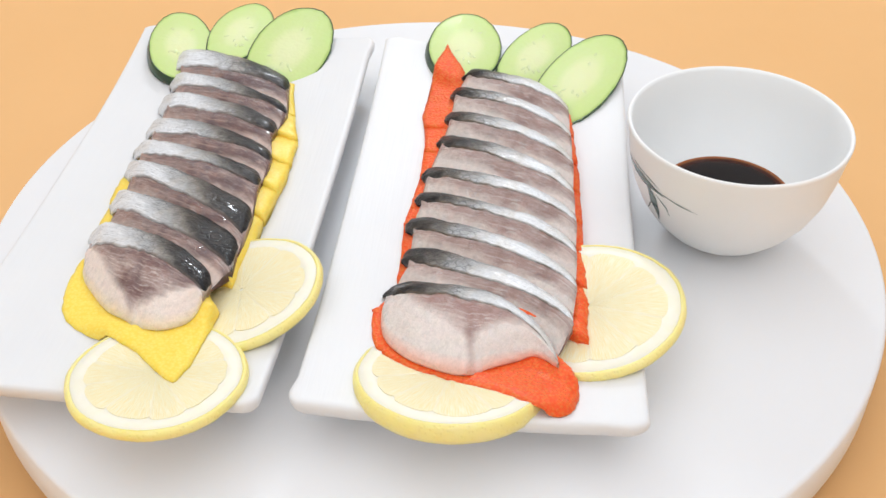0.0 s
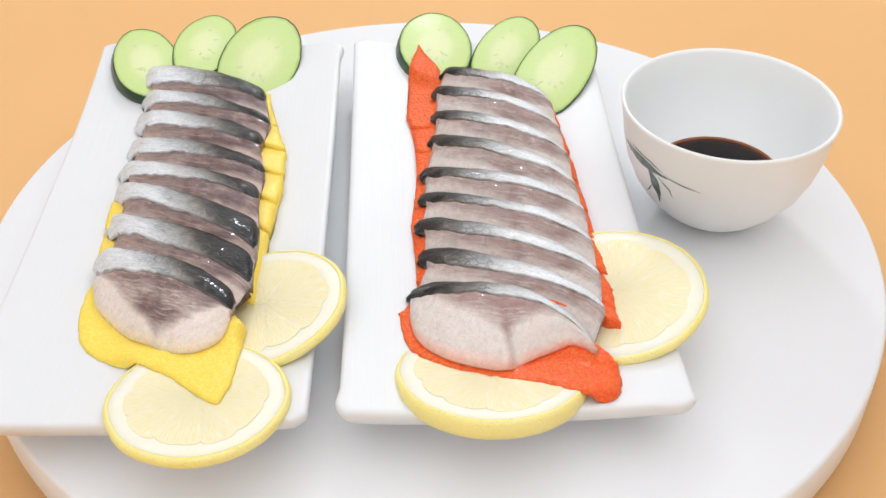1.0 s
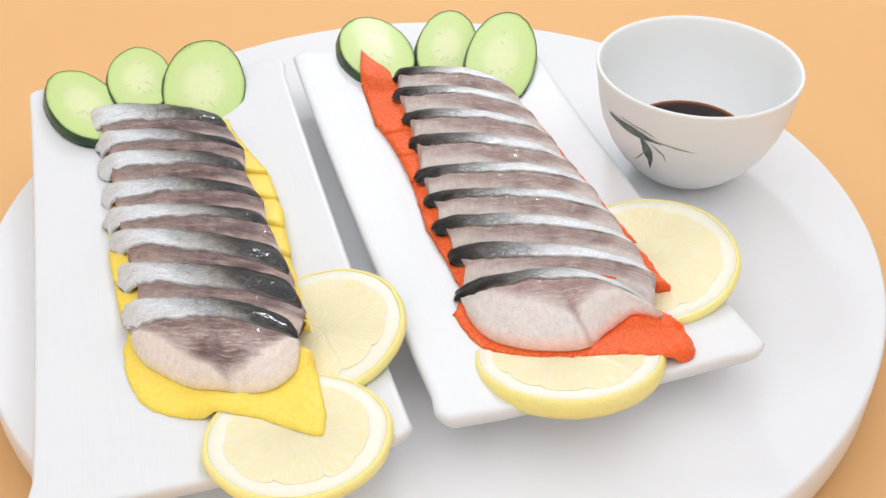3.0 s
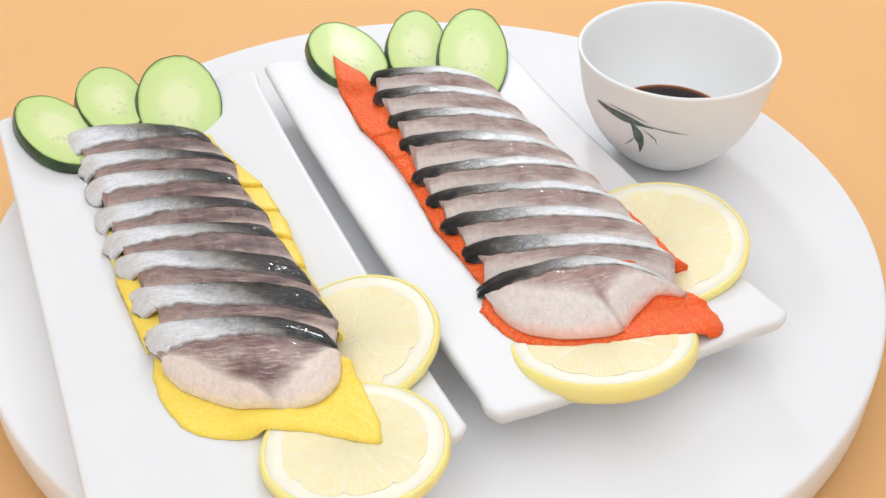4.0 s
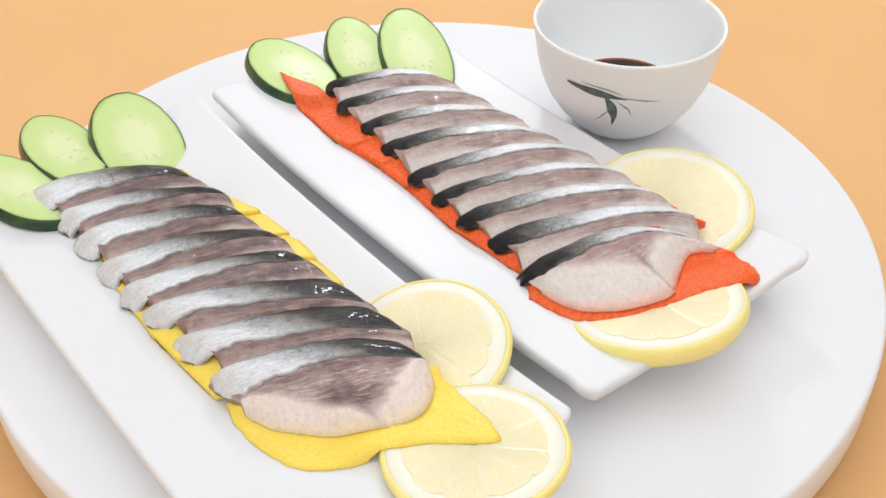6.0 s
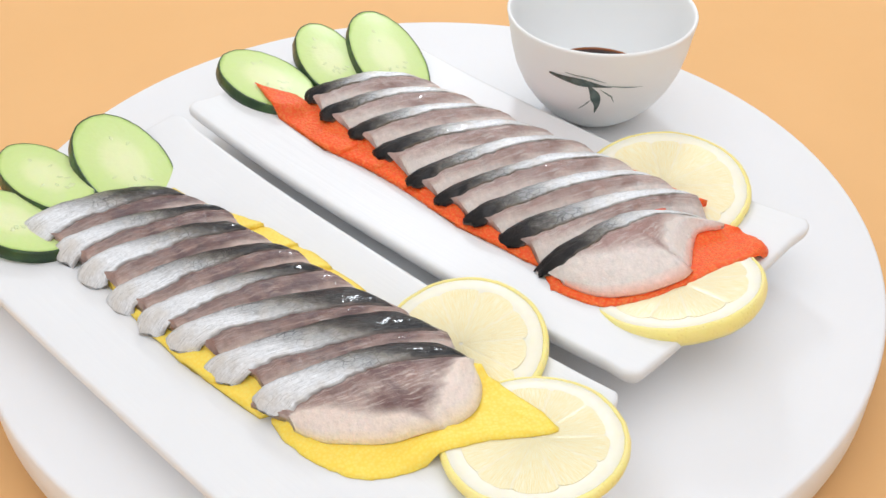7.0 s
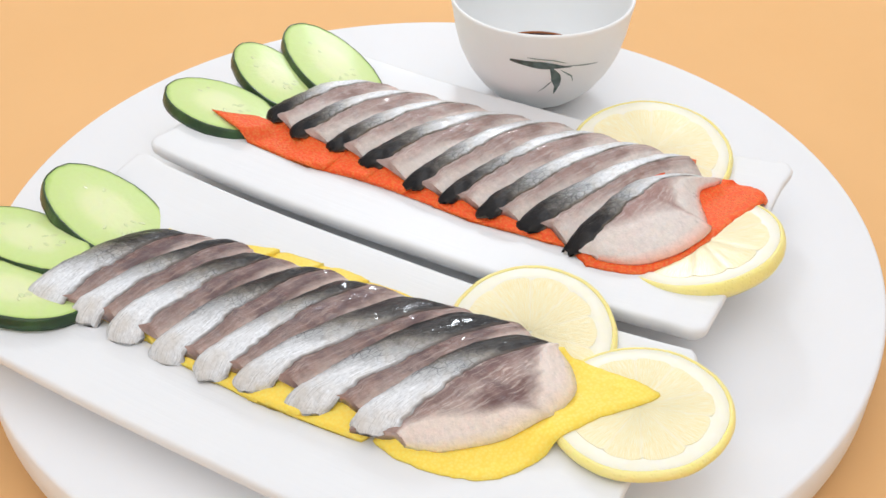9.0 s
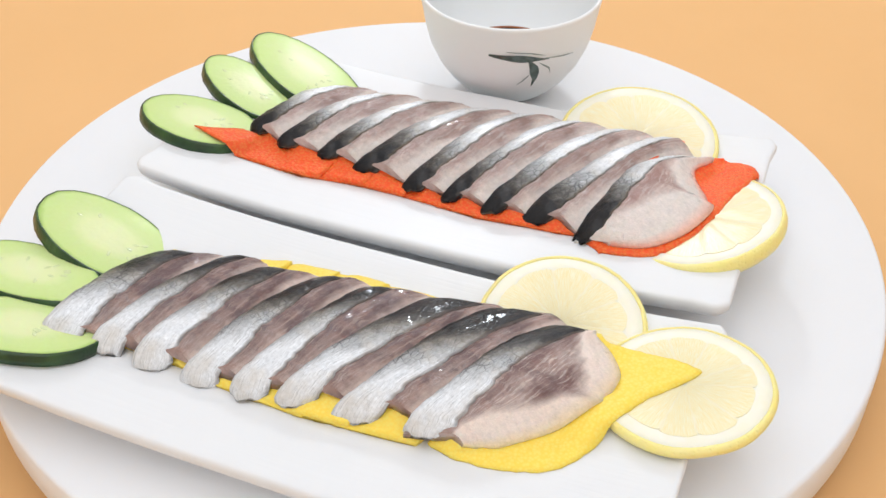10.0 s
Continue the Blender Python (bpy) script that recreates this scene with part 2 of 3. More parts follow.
def make_cucumber_skin():
    n = Nodes("cucumber_skin", 0.3)
    b = n.noise(90, 5)
    c = n.noise(500, 3)
    n.set("Base Color", n.mix(n.ramp(b, [(0.35, 0.0), (0.75, 1.0)]), (0.012, 0.040, 0.012), (0.05, 0.125, 0.03)))
    n.bump(n.math("ADD", b, n.math("MULTIPLY", c, 0.4)), 0.5, 0.001)
    return n.mat


def make_cucumber_flesh():
    """Green at the rim, pale in the middle; the map's x is the distance from the middle, 0 to 1."""
    n = Nodes("cucumber_flesh", 0.46, 0, 0.2)
    uv = n.coords("UV")
    r, w, _ = n.xyz(uv)
    wob = n.math("MULTIPLY", n.math("SUBTRACT", n.noise(110, 4), 0.5), 0.14)
    col = n.ramp(n.math("ADD", r, wob), [(0.0, (0.78, 0.82, 0.47)), (0.36, (0.74, 0.80, 0.42)), (0.56, (0.62, 0.745, 0.30)), (0.90, (0.57, 0.72, 0.25)), (1.0, (0.36, 0.55, 0.11))])
    fine = n.noise(600, 3)
    n.set("Base Color", n.mix(n.math("MULTIPLY", fine, 0.25), col, (0.72, 0.80, 0.50)))
    n.set("Coat Weight", 0.05)
    n.set("Coat Roughness", 0.12)
    n.sss(0.35, (0.6, 0.8, 0.3), 0.003)
    n.bump(n.math("ADD", n.noise(160, 4), n.math("MULTIPLY", fine, 0.3)), 0.32, 0.0008)
    return n.mat


cuc_skin, cuc_flesh = make_cucumber_skin(), make_cucumber_flesh()
seed_mat = make_plain("cucumber_seed", (0.74, 0.81, 0.46), (0.66, 0.75, 0.38), 0.25, 300, 0.2)


# ---- building helpers ----
TURNING = []           # all that rides on the turntable


def finish(bm, material, smooth=True):
    bmesh.ops.recalc_face_normals(bm, faces=bm.faces)
    me = bpy.data.meshes.new("mesh")
    bm.to_mesh(me)
    bm.free()
    me.materials.append(material)
    if smooth:
        me.polygons.foreach_set("use_smooth", [True] * len(me.polygons))
    return me


def part(name, bm, material, parent, label="", smooth=True):
    ob = new(name, finish(bm, material, smooth))
    ob.parent = parent
    return tagged(ob, label)


def thing(name, m, label, category, group="", turning=True):
    ob = new(name)
    ob.empty_display_size = 0.01
    ob.matrix_basis = m
    tagged(ob, label, category, group)
    if turning:
        TURNING.append(ob)
    return ob


def lathe(profile, count=72, bm=None, closed=False):
    """A body of revolution from (radius, height) points; the first and last may lie on the axis."""
    bm = bm or bmesh.new()
    rings = []
    for r, z in profile:
        if r < 1e-7:
            rings.append([bm.verts.new((0, 0, z))])
        else:
            rings.append([bm.verts.new((r * math.cos(2 * math.pi * k / count), r * math.sin(2 * math.pi * k / count), z)) for k in range(count)])
    pairs = list(zip(rings, rings[1:])) + ([(rings[-1], rings[0])] if closed else [])
    for a, b in pairs:
        for k in range(count):
            q = (k + 1) % count
            if len(a) == 1:
                bm.faces.new((a[0], b[k], b[q]))
            elif len(b) == 1:
                bm.faces.new((a[k], a[q], b[0]))
            else:
                bm.faces.new((a[k], a[q], b[q], b[k]))
    return bm


def smoothstep(a, b, x):
    x = min(1, max(0, (x - a) / (b - a)))
    return x * x * (3 - 2 * x)


def table(points, x):
    """Piecewise smooth value from (x, y) pairs."""
    if x <= points[0][0]:
        return points[0][1]
    for (a, p), (b, q) in zip(points, points[1:]):
        if x <= b:
            return p + (q - p) * smoothstep(a, b, x)
    return points[-1][1]


def rounded_box(lo, hi, r=0.01, seg=3):
    bm = bmesh.new()
    bmesh.ops.create_cube(bm, size=1)
    for v in bm.verts:
        v.co = Vector([(l + h) / 2 + c * (h - l) for c, l, h in zip(v.co, lo, hi)])
    if r:
        bmesh.ops.bevel(bm, geom=bm.edges[:], offset=r, segments=seg, profile=0.5, affect="EDGES")
    return bm


# ---- the setting ----
def structure(name, bm, material, label, smooth=False):
    return tagged(new(name, finish(bm, material, smooth)), label, kind="structure")


ROOM = 1.7
structure("ground", rounded_box((-ROOM, -ROOM, -0.02), (ROOM, ROOM, 0.0), 0), paper_orange, "plain warm orange backdrop paper under the turntable")
# walls and ceiling are never in view: added to enclose the table and bounce light
for name, lo, hi in (("wall_north", (-ROOM, ROOM, 0), (ROOM, ROOM + 0.1, 2.2)), ("wall_south", (-ROOM, -ROOM - 0.1, 0), (ROOM, -ROOM, 2.2)),
                     ("wall_east", (ROOM, -ROOM, 0), (ROOM + 0.1, ROOM, 2.2)), ("wall_west", (-ROOM - 0.1, -ROOM, 0), (-ROOM, ROOM, 2.2))):
    structure(name, rounded_box(lo, hi, 0), wall_paint, "plain white unseen wall, added to close the set and bounce light")
structure("ceiling", rounded_box((-ROOM - 0.1, -ROOM - 0.1, 2.2), (ROOM + 0.1, ROOM + 0.1, 2.3), 0), wall_paint, "plain white unseen ceiling, added to close the set and bounce light")

# ---- turntable ----
DISC_R = 0.1742


def build_turntable():
    foot = thing("motor_housing", pose(0, 0, 0), "low grey motor housing under the white turntable", "housing", turning=False)
    part("shell", lathe([(0, 0), (0.105, 0), (0.108, 0.002), (0.108, 0.007), (0.106, 0.009), (0, 0.009)], 72), base_grey, foot)
    disc = thing("turntable", pose(0, 0, 0), "matt white round turntable disc carrying two plates", "turntable")
    r, t, b = DISC_R, TOP, TOP - 0.0205
    part("disc", lathe([(0, b), (r - 0.004, b), (r - 0.0012, b + 0.0008), (r, b + 0.003), (r, t - 0.0016), (r - 0.0005, t - 0.0006), (r - 0.0016, t), (0, t)], 180), disc_white, disc)
    part("spindle", lathe([(0, 0.0092), (0.03, 0.0092), (0.03, b), (0, b)], 48), base_grey, disc)


build_turntable()

# ---- plates ----
PLATE_W, PLATE_L = 0.1125, 0.237


def plate_height(x, y):
    """Height of the plate's upper face over the turntable, in the plate's own axes."""
    e = abs(y) / (PLATE_L / 2)
    f = abs(x) / (PLATE_W / 2)
    ends = 0.0054 * e ** 2.4
    side = 0.0014 * smoothstep(0.60, 1.0, f)
    corner = 0.0020 * e ** 3 * f ** 2
    return 0.0148 + ends + side * (1 - 0.5 * e) + corner


def plate_outline(inset, round_r=0.0075):
    """Points round a rectangle with rounded corners; the sides bow out by a hair."""
    w, l, r = PLATE_W / 2 - inset, PLATE_L / 2 - inset, max(0.001, round_r - inset)
    pts = []
    for q, (sx, sy) in enumerate(((1, 1), (-1, 1), (-1, -1), (1, -1))):
        for k in range(6):
            a = math.pi / 2 * (q + k / 8)
            pts.append((sx * (w - r) + r * math.cos(a), sy * (l - r) + r * math.sin(a)))
        steps = 14 if q in (0, 2) else 34
        x0, y0 = pts[-1]
        nx, ny = ((-1, 1), (-1, -1), (1, -1), (1, 1))[q]
        x1 = nx * (w - r) if q in (0, 2) else x0
        y1 = y0 if q in (0, 2) else ny * (l - r)
        for k in range(1, steps):
            t = k / steps
            pts.append((x0 + (x1 - x0) * t, y0 + (y1 - y0) * t))
    return pts


def build_plate(m, label):
    plate = thing("sushi_plate", m, label, "plate", "long white plates")
    bm = bmesh.new()
    count = len(plate_outline(0))
    loops = []

    def loop(inset, drop, scale=1.0):
        vs = []
        for x, y in plate_outline(inset):
            x, y = x * scale, y * scale
            vs.append(bm.verts.new((x, y, plate_height(x, y) - drop)))
        loops.append(vs)

    for inset in (0.050, 0.042, 0.034, 0.026, 0.019, 0.0135, 0.0095, 0.0065, 0.0045, 0.0030):
        loop(inset, 0.0)
    loop(0.0016, 0.0)
    loop(0.0006, 0.0004)
    loop(0.0, 0.0014)
    loop(0.0001, 0.0030)
    loop(0.0006, 0.0044)
    loop(0.0032, 0.0074)
    loop(0.0070, 0.0094)
    loop(0.0140, 0.0112)
    loop(0.030, 0.0116)
    loop(0.050, 0.0116)
    for a, b in zip(loops, loops[1:]):
        for k in range(count):
            q = (k + 1) % count
            bm.faces.new((a[k], a[q], b[q], b[k]))
    bm.faces.new(loops[0])
    bm.faces.new(loops[-1])
    part("body", bm, plate_glaze, plate)
    # a low foot rim under the middle
    bm = bmesh.new()
    rings = []
    for inset, z in ((0.020, 0.0), (0.018, 0.0015), (0.017, 0.0062), (0.026, 0.0062), (0.026, 0.0)):
        rings.append([bm.verts.new((x, y * 0.78, z)) for x, y in plate_outline(inset, 0.03)])
    for a, b in zip(rings, rings[1:] + rings[:1]):
        for k in range(len(a)):
            q = (k + 1) % len(a)
            bm.faces.new((a[k], a[q], b[q], b[k]))
    part("foot_rim", bm, plate_glaze, plate)
    return plate


RED_PLATE = pose(0.0220, -0.0055, TOP, 0, 0, -5.7)
YEL_PLATE = pose(-0.0950, 0.0062, TOP, 0, 0, -6.6)
build_plate(RED_PLATE, "long white ridged porcelain plate under red roe fish slices")
build_plate(YEL_PLATE, "long white ridged porcelain plate under yellow roe fish slices")


def floor_at(plate, x, y):
    """World height of a plate's upper face at a place of the table."""
    p = plate.inverted() @ Vector((x, y, TOP))
    return TOP + plate_height(p.x, p.y)


# ---- cup with soy sauce ----
CUP = pose(0.1139, -0.0049, TOP)
CUP_OUT = [(0.0, 0.0015), (0.0112, 0.0012), (0.0120, 0.0), (0.0132, 0.0), (0.0144, 0.0006), (0.0172, 0.0024), (0.0214, 0.0058), (0.0270, 0.0116), (0.0324, 0.0192),
           (0.0361, 0.0280), (0.0382, 0.0370), (0.0395, 0.0460), (0.0404, 0.0510), (0.0406, 0.0522), (0.0402, 0.0530)]
CUP_IN = [(0.0394, 0.0528), (0.0388, 0.0518), (0.0377, 0.0450), (0.0358, 0.0370), (0.0328, 0.0285), (0.0268, 0.0200), (0.0215, 0.0155), (0.0160, 0.0128), (0.0090, 0.0112), (0.0, 0.0108)]


CUP_OUT = [(r * 1.014 + 0.0016 * max(0.0, 1 - z / 0.02), z * 0.962) for r, z in CUP_OUT]
CUP_IN = [(r * 1.014, z * 0.962) for r, z in CUP_IN]


def cup_radius(z):
    pts = CUP_OUT[4:]
    for (r0, z0), (r1, z1) in zip(pts, pts[1:]):
        if z0 <= z <= z1:
            return r0 + (r1 - r0) * (z - z0) / (z1 - z0)
    return pts[-2][0]


def leaf_on_cup(parent, spine, width, mat, name="painted_leaf"):
    """A brush-stroke leaf laid on the cup: spine of (angle in degrees, height) points, width in metres."""
    bm = bmesh.new()
    n = 22
    rows = []
    seg = len(spine) - 1
    for i in range(n + 1):
        t = i / n
        k = min(seg - 1, int(t * seg))
        f = t * seg - k
        a = spine[k][0] + (spine[k + 1][0] - spine[k][0]) * f
        z = spine[k][1] + (spine[k + 1][1] - spine[k][1]) * f
        k2 = min(seg, k + 1)
        da, dz = radians(spine[k2][0] - spine[k][0]) * 0.036, spine[k2][1] - spine[k][1]
        ln = math.hypot(da, dz) or 1
        w = width * (math.sin(math.pi * min(1, t * 0.93 + 0.05)) ** 0.8) * (1 - 0.45 * t) * (1 + 0.18 * math.sin(9 * t + spine[0][0]))
        row = []
        for s in (-1, -0.4, 0.25, 1):
            aa = radians(a) + (-dz / ln) * s * w / 0.036
            zz = z + (da / ln) * s * w
            r = cup_radius(zz) + 0.00022
            row.append(bm.verts.new((r * math.cos(aa), r * math.sin(aa), zz)))
        rows.append(row)
    for a, b in zip(rows, rows[1:]):
        for j in range(3):
            bm.faces.new((a[j], a[j + 1], b[j + 1], b[j]))
    return part(name, bm, mat, parent, "dark green brush-painted bamboo leaf")


def build_cup():
    cup = thing("tea_cup", CUP, "white porcelain tea cup with painted green bamboo leaves", "cup")
    cup = part("body", lathe(CUP_OUT + CUP_IN, 96), cup_glaze, cup)
    leaf_on_cup(cup, [(179, 0.0372), (193, 0.0362), (207, 0.0353), (219, 0.0343)], 0.0021, ink)
    leaf_on_cup(cup, [(205, 0.0347), (209, 0.0300), (211, 0.0240), (210, 0.0185)], 0.0022, ink)
    leaf_on_cup(cup, [(190, 0.0395), (206, 0.0385), (216, 0.0365)], 0.0004, ink_pale)
    leaf_on_cup(cup, [(216, 0.0352), (228, 0.0340), (240, 0.0330)], 0.0004, ink_pale)
    leaf_on_cup(cup, [(212, 0.0330), (220, 0.0290), (222, 0.0255)], 0.0004, ink_pale)
    leaf_on_cup(cup, [(207, 0.0270), (202, 0.0225), (198, 0.0200)], 0.0004, ink_pale)
    soy = thing("soy_sauce", CUP, "dark brown soy sauce pooled in the white cup", "sauce")
    part("liquid", lathe([(0, 0.0110), (0.0088, 0.0114), (0.0158, 0.0130), (0.0213, 0.0157), (0.0252, 0.0178), (0.0254, 0.0182), (0.0249, 0.0180), (0.0235, 0.0179), (0, 0.0179)], 72), soy_liquid, soy)


build_cup()


def on_table(x, y, z, rx=0, ry=0, rz=0):
    return pose(x / 1000, y / 1000, TOP + z / 1000, rx, ry, rz)


# ---- where the garnish lies: pose, size and label ----
LEMONS = [
    (on_table(5.5, -104, 13.8, -14, 0, -6), 0.0307, 0.0070, "thick lemon slice tucked under red roe at the plate's end", 3),
    (on_table(52.6, -73, 17.8, 0, -9, 2), 0.0322, 0.0042, "thin lemon slice beside the red roe fish slices", 5),
    (on_table(-86.5, -105.8, 19.8, -6, 2, 10), 0.0276, 0.0042, "thin lemon slice tucked under yellow roe at the plate's end", 8),
    (on_table(-64.9, -63.2, 17.4, 0, -13, 0), 0.0279, 0.0042, "thin lemon slice beside the yellow roe fish slices", 11),
]
CUC_THICK = 0.0042
CUCUMBERS = [
    (on_table(15.5, 105.5, 18.4, 7, 5, -6), 0.0265, 0.0170),
    (on_table(47.2, 97.6, 17.4, 10, 6, -30), 0.0270, 0.0138),
    (on_table(65.8, 77.4, 17.2, 9, 4, -32), 0.0357, 0.0162),
    (on_table(-116.2, 108.5, 18.6, 5, 6, 8), 0.0280, 0.0145),
    (on_table(-90.0, 121.0, 18.2, 0, 3, -9), 0.0295, 0.0140),
    (on_table(-65.1, 105.1, 17.8, 12, 8, -17), 0.0314, 0.0178),
]


# ---- fish slices, each with its layer of roe ----
def grid(bm, rows, uvs=None, wrap=False):
    vs = [[bm.verts.new(p) for p in row] for row in rows]
    lay = bm.loops.layers.uv.verify() if uvs else None
    for i in range(len(vs) - 1):
        n = len(vs[i])
        for j in range(n if wrap else n - 1):
            q = (j + 1) % n
            f = bm.faces.new((vs[i][j], vs[i][q], vs[i + 1][q], vs[i + 1][j]))
            if uvs:
                for lp, (a, b) in zip(f.loops, ((i, j), (i, j + 1), (i + 1, j + 1), (i + 1, j))):
                    lp[lay].uv = uvs[a][min(b, len(uvs[a]) - 1)]
    return vs


SUPPORTS = []          # flat slices that the roe lies on: pose, half axes, thickness


def resting(x, y, wide=1.35):
    """Height of the upper face of a lemon or cucumber slice at a place of the table, and how surely the place lies on it, 0 to 1."""
    top, sure = 0.0, 0.0
    for m, a, b, thick in SUPPORTS:
        p = m.inverted() @ Vector((x, y, m.translation.z))
        k = 1 - smoothstep(1.0, wide, (p.x / b) ** 2 + (p.y / a) ** 2)
        if k > sure:
            top, sure = (m @ Vector((p.x, p.y, thick))).z, k
    return top, sure


class Strip:
    """The lie of one slice: its skin runs from the front edge (b to d) to the back edge (a to e); arch lifts and bow bends the middle."""

    def __init__(self, a, b, d, e, arch, bow, seed):
        self.a, self.b, self.d, self.e = (Vector(p) / 1000 for p in (a, b, d, e))
        self.arch, self.bow, self.seed = arch, bow, seed

    def hump(self, u):
        return max(0.0, 1 - abs(2 * u ** 0.8 - 1) ** 2.2)

    def bend(self, u):
        near = self.bow[0] * (1 - math.exp(-max(0.0, u) / 0.08)) * max(0.0, 1 - u) ** 0.8
        return near + self.bow[1] * (smoothstep(0, 0.8, u) if u < 0.8 else math.sqrt(max(0.0, 1 - ((u - 0.8) / 0.2) ** 2)))

    def wob(self, u, k, amp, fine=5):
        return amp * noise.noise((u * fine + self.seed, k * 3.1, self.seed * 0.7))

    def front(self, u):
        p = self.b.lerp(self.d, u)
        torn = 0.0011 if u < 0.55 else 0.0005
        return p + Vector((0, self.bend(u) + self.wob(u, 1, 0.0012) + self.wob(u, 2, torn, 24), self.arch * self.hump(u) + self.wob(u, 3, 0.0006)))

    def back(self, u):
        p = self.a.lerp(self.e, u)
        return p + Vector((0, 0.85 * self.bend(u) + self.wob(u, 4, 0.0012) + self.wob(u, 5, 0.0004, 20), self.arch * self.hump(u) - 0.0006 + self.wob(u, 6, 0.0004)))


def build_skin(ob, st, mat, round_left, round_right, taper, droop):
    """A thin curved strip; its ends are rounded off by the lengths given."""
    nu, nv = 56, 9
    inv = ob.matrix_basis.inverted()
    ln = (st.d - st.b).length
    rows, uvs = [], []
    for i in range(nu + 1):
        u = i / nu
        f, k = st.front(u), st.back(u)
        el, er = min(1, u * ln / round_left), min(1, (1 - u) * ln / round_right)
        slim = 1 - taper * (1 - smoothstep(0.0, 0.30, 1 - u))
        k = f.lerp(k, slim)
        keep = 0.78 + 0.22 * math.sqrt(max(0.0, 1 - (1 - el) ** 2)) * math.sqrt(max(0.0, 1 - (1 - er) ** 2))
        f, k = f.lerp(k, 0.40 * (1 - keep)), k.lerp(f, 0.60 * (1 - keep))
        sag = droop * (1 - min(1, u * ln / 0.010)) ** 2 + 0.0012 * (1 - er) ** 2
        row, uvr = [], []
        for j in range(nv):
            t = j / (nv - 1)
            p = f.lerp(k, t)
            p.z += 0.0008 * math.sin(math.pi * t) + st.wob(u, 7 + t * 2, 0.0003, 9) - sag
            p.x += (1 - el) * (0.0022 * noise.noise((t * 3 + st.seed, 1.0, 4)) + 0.0016 * (2 * t - 1) ** 2)
            row.append(inv @ p)
            uvr.append((u, t))
        for j in range(nv - 1, -1, -1):
            row.append(row[j] - Vector((0, 0, 0.0008)))
            uvr.append((u, j / (nv - 1)))
        rows.append(row)
        uvs.append(uvr + [uvr[0]])
    bm = bmesh.new()
    vs = grid(bm, rows, uvs, wrap=True)
    bm.faces.new(vs[0])
    bm.faces.new(vs[-1][::-1])
    part("skin", bm, mat, ob)


def build_flesh(ob, st, mat, lower, last, inset):
    """The cut face from the skin's front edge to the lower edge, with its thickness and the body under the skin. lower(u) gives the edge."""
    nu, nv = 48, 12
    inv = ob.matrix_basis.inverted()
    rows, uvs = [], []
    for i in range(nu + 1):
        u = inset + (1 - inset) * i / nu
        c, k, low = st.front(u), st.back(u), lower(u)
        c = c.lerp(k, 0.02) - Vector((0, 0, 0.0003))
        row, uvr = [], []
        for j in range(nv + 1):
            t = j / nv
            p = c.lerp(low, t)
            if last:
                p.z = c.z + (low.z - c.z) * t ** 1.12 + 0.0011 * math.sin(math.pi * t) ** 0.8 - 0.0016 * t * math.exp(-((u - 0.52 - 0.06 * t) / 0.05) ** 2)
            else:
                p.z += 0.0006 * math.sin(math.pi * min(1, 1.6 * t))
            p.z += st.wob(u, 9 + t * 4, 0.0005, 8) * math.sin(math.pi * t)
            row.append(p)
            uvr.append((u, t if last else 0.02 + 0.48 * t))
        under = 0.0030
        row.append(row[-1] - Vector((0, -0.0008, under * 0.6)))
        row.append(c - Vector((0, 0, under + 0.001)))
        row.append(k - Vector((0, 0.0008, under)))
        row.append(k - Vector((0, 0.0008, 0.0012)))
        row.append(c.lerp(k, 0.5) - Vector((0, 0, 0.0004)))
        uvr += [(u, 0.95), (u, 0.4), (u, 0.3), (u, 0.1), (u, 0.0)]
        rows.append([inv @ p for p in row])
        uvs.append(uvr + [uvr[0]])
    bm = bmesh.new()
    vs = grid(bm, rows, uvs, wrap=True)
    bm.faces.new(vs[0])
    bm.faces.new(vs[-1][::-1])
    part("flesh", bm, mat, ob)


def rough_edge(p, seed, amp):
    return amp * (noise.noise((p.x * 320 + seed, p.y * 320, 3)) + 0.5 * noise.noise((p.x * 900 + seed, p.y * 900, 5)))


def build_slab(ob, mat, corner, top, support, seed, nx=40, ny=18, rim=0.0010, least=0.86):
    """A slab of roe over the plan corner(a, b), a and b from 0 to 1, from what it lies on up to top(p, a, b), with a rounded, grainy edge."""
    inv = ob.matrix_basis.inverted()
    tops, bots = [], []
    for i in range(nx + 1):
        a = i / nx
        rt, rb = [], []
        for j in range(ny + 1):
            b = j / ny
            p = corner(a, b)
            side = rough_edge(p, seed, 0.0007)
            p.x += side
            p.y += rough_edge(p, seed + 9, 0.0007)
            low = support(p.x, p.y) + 0.0003
            z = max(low + 0.0008, top(p, a, b) + rough_edge(p, seed + 20, 0.00025))
            ln = (corner(1, b) - corner(0, b)).length
            wd = (corner(a, 1) - corner(a, 0)).length
            e = min(1, min(a, 1 - a) * ln / rim, min(b, 1 - b) * wd / rim)
            z = low + (z - low) * (least + (1 - least) * math.sqrt(max(0.0, 1 - (1 - e) ** 2)))
            rt.append(inv @ Vector((p.x, p.y, z)))
            rb.append(inv @ Vector((p.x, p.y, min(low, z - 0.0004))))
        tops.append(rt)
        bots.append(rb)
    bm = bmesh.new()
    vs = grid(bm, [t + b[::-1] for t, b in zip(tops, bots)], None, wrap=True)
    bm.faces.new(vs[0])
    bm.faces.new(vs[-1][::-1])
    part("roe_layer", bm, mat, ob)


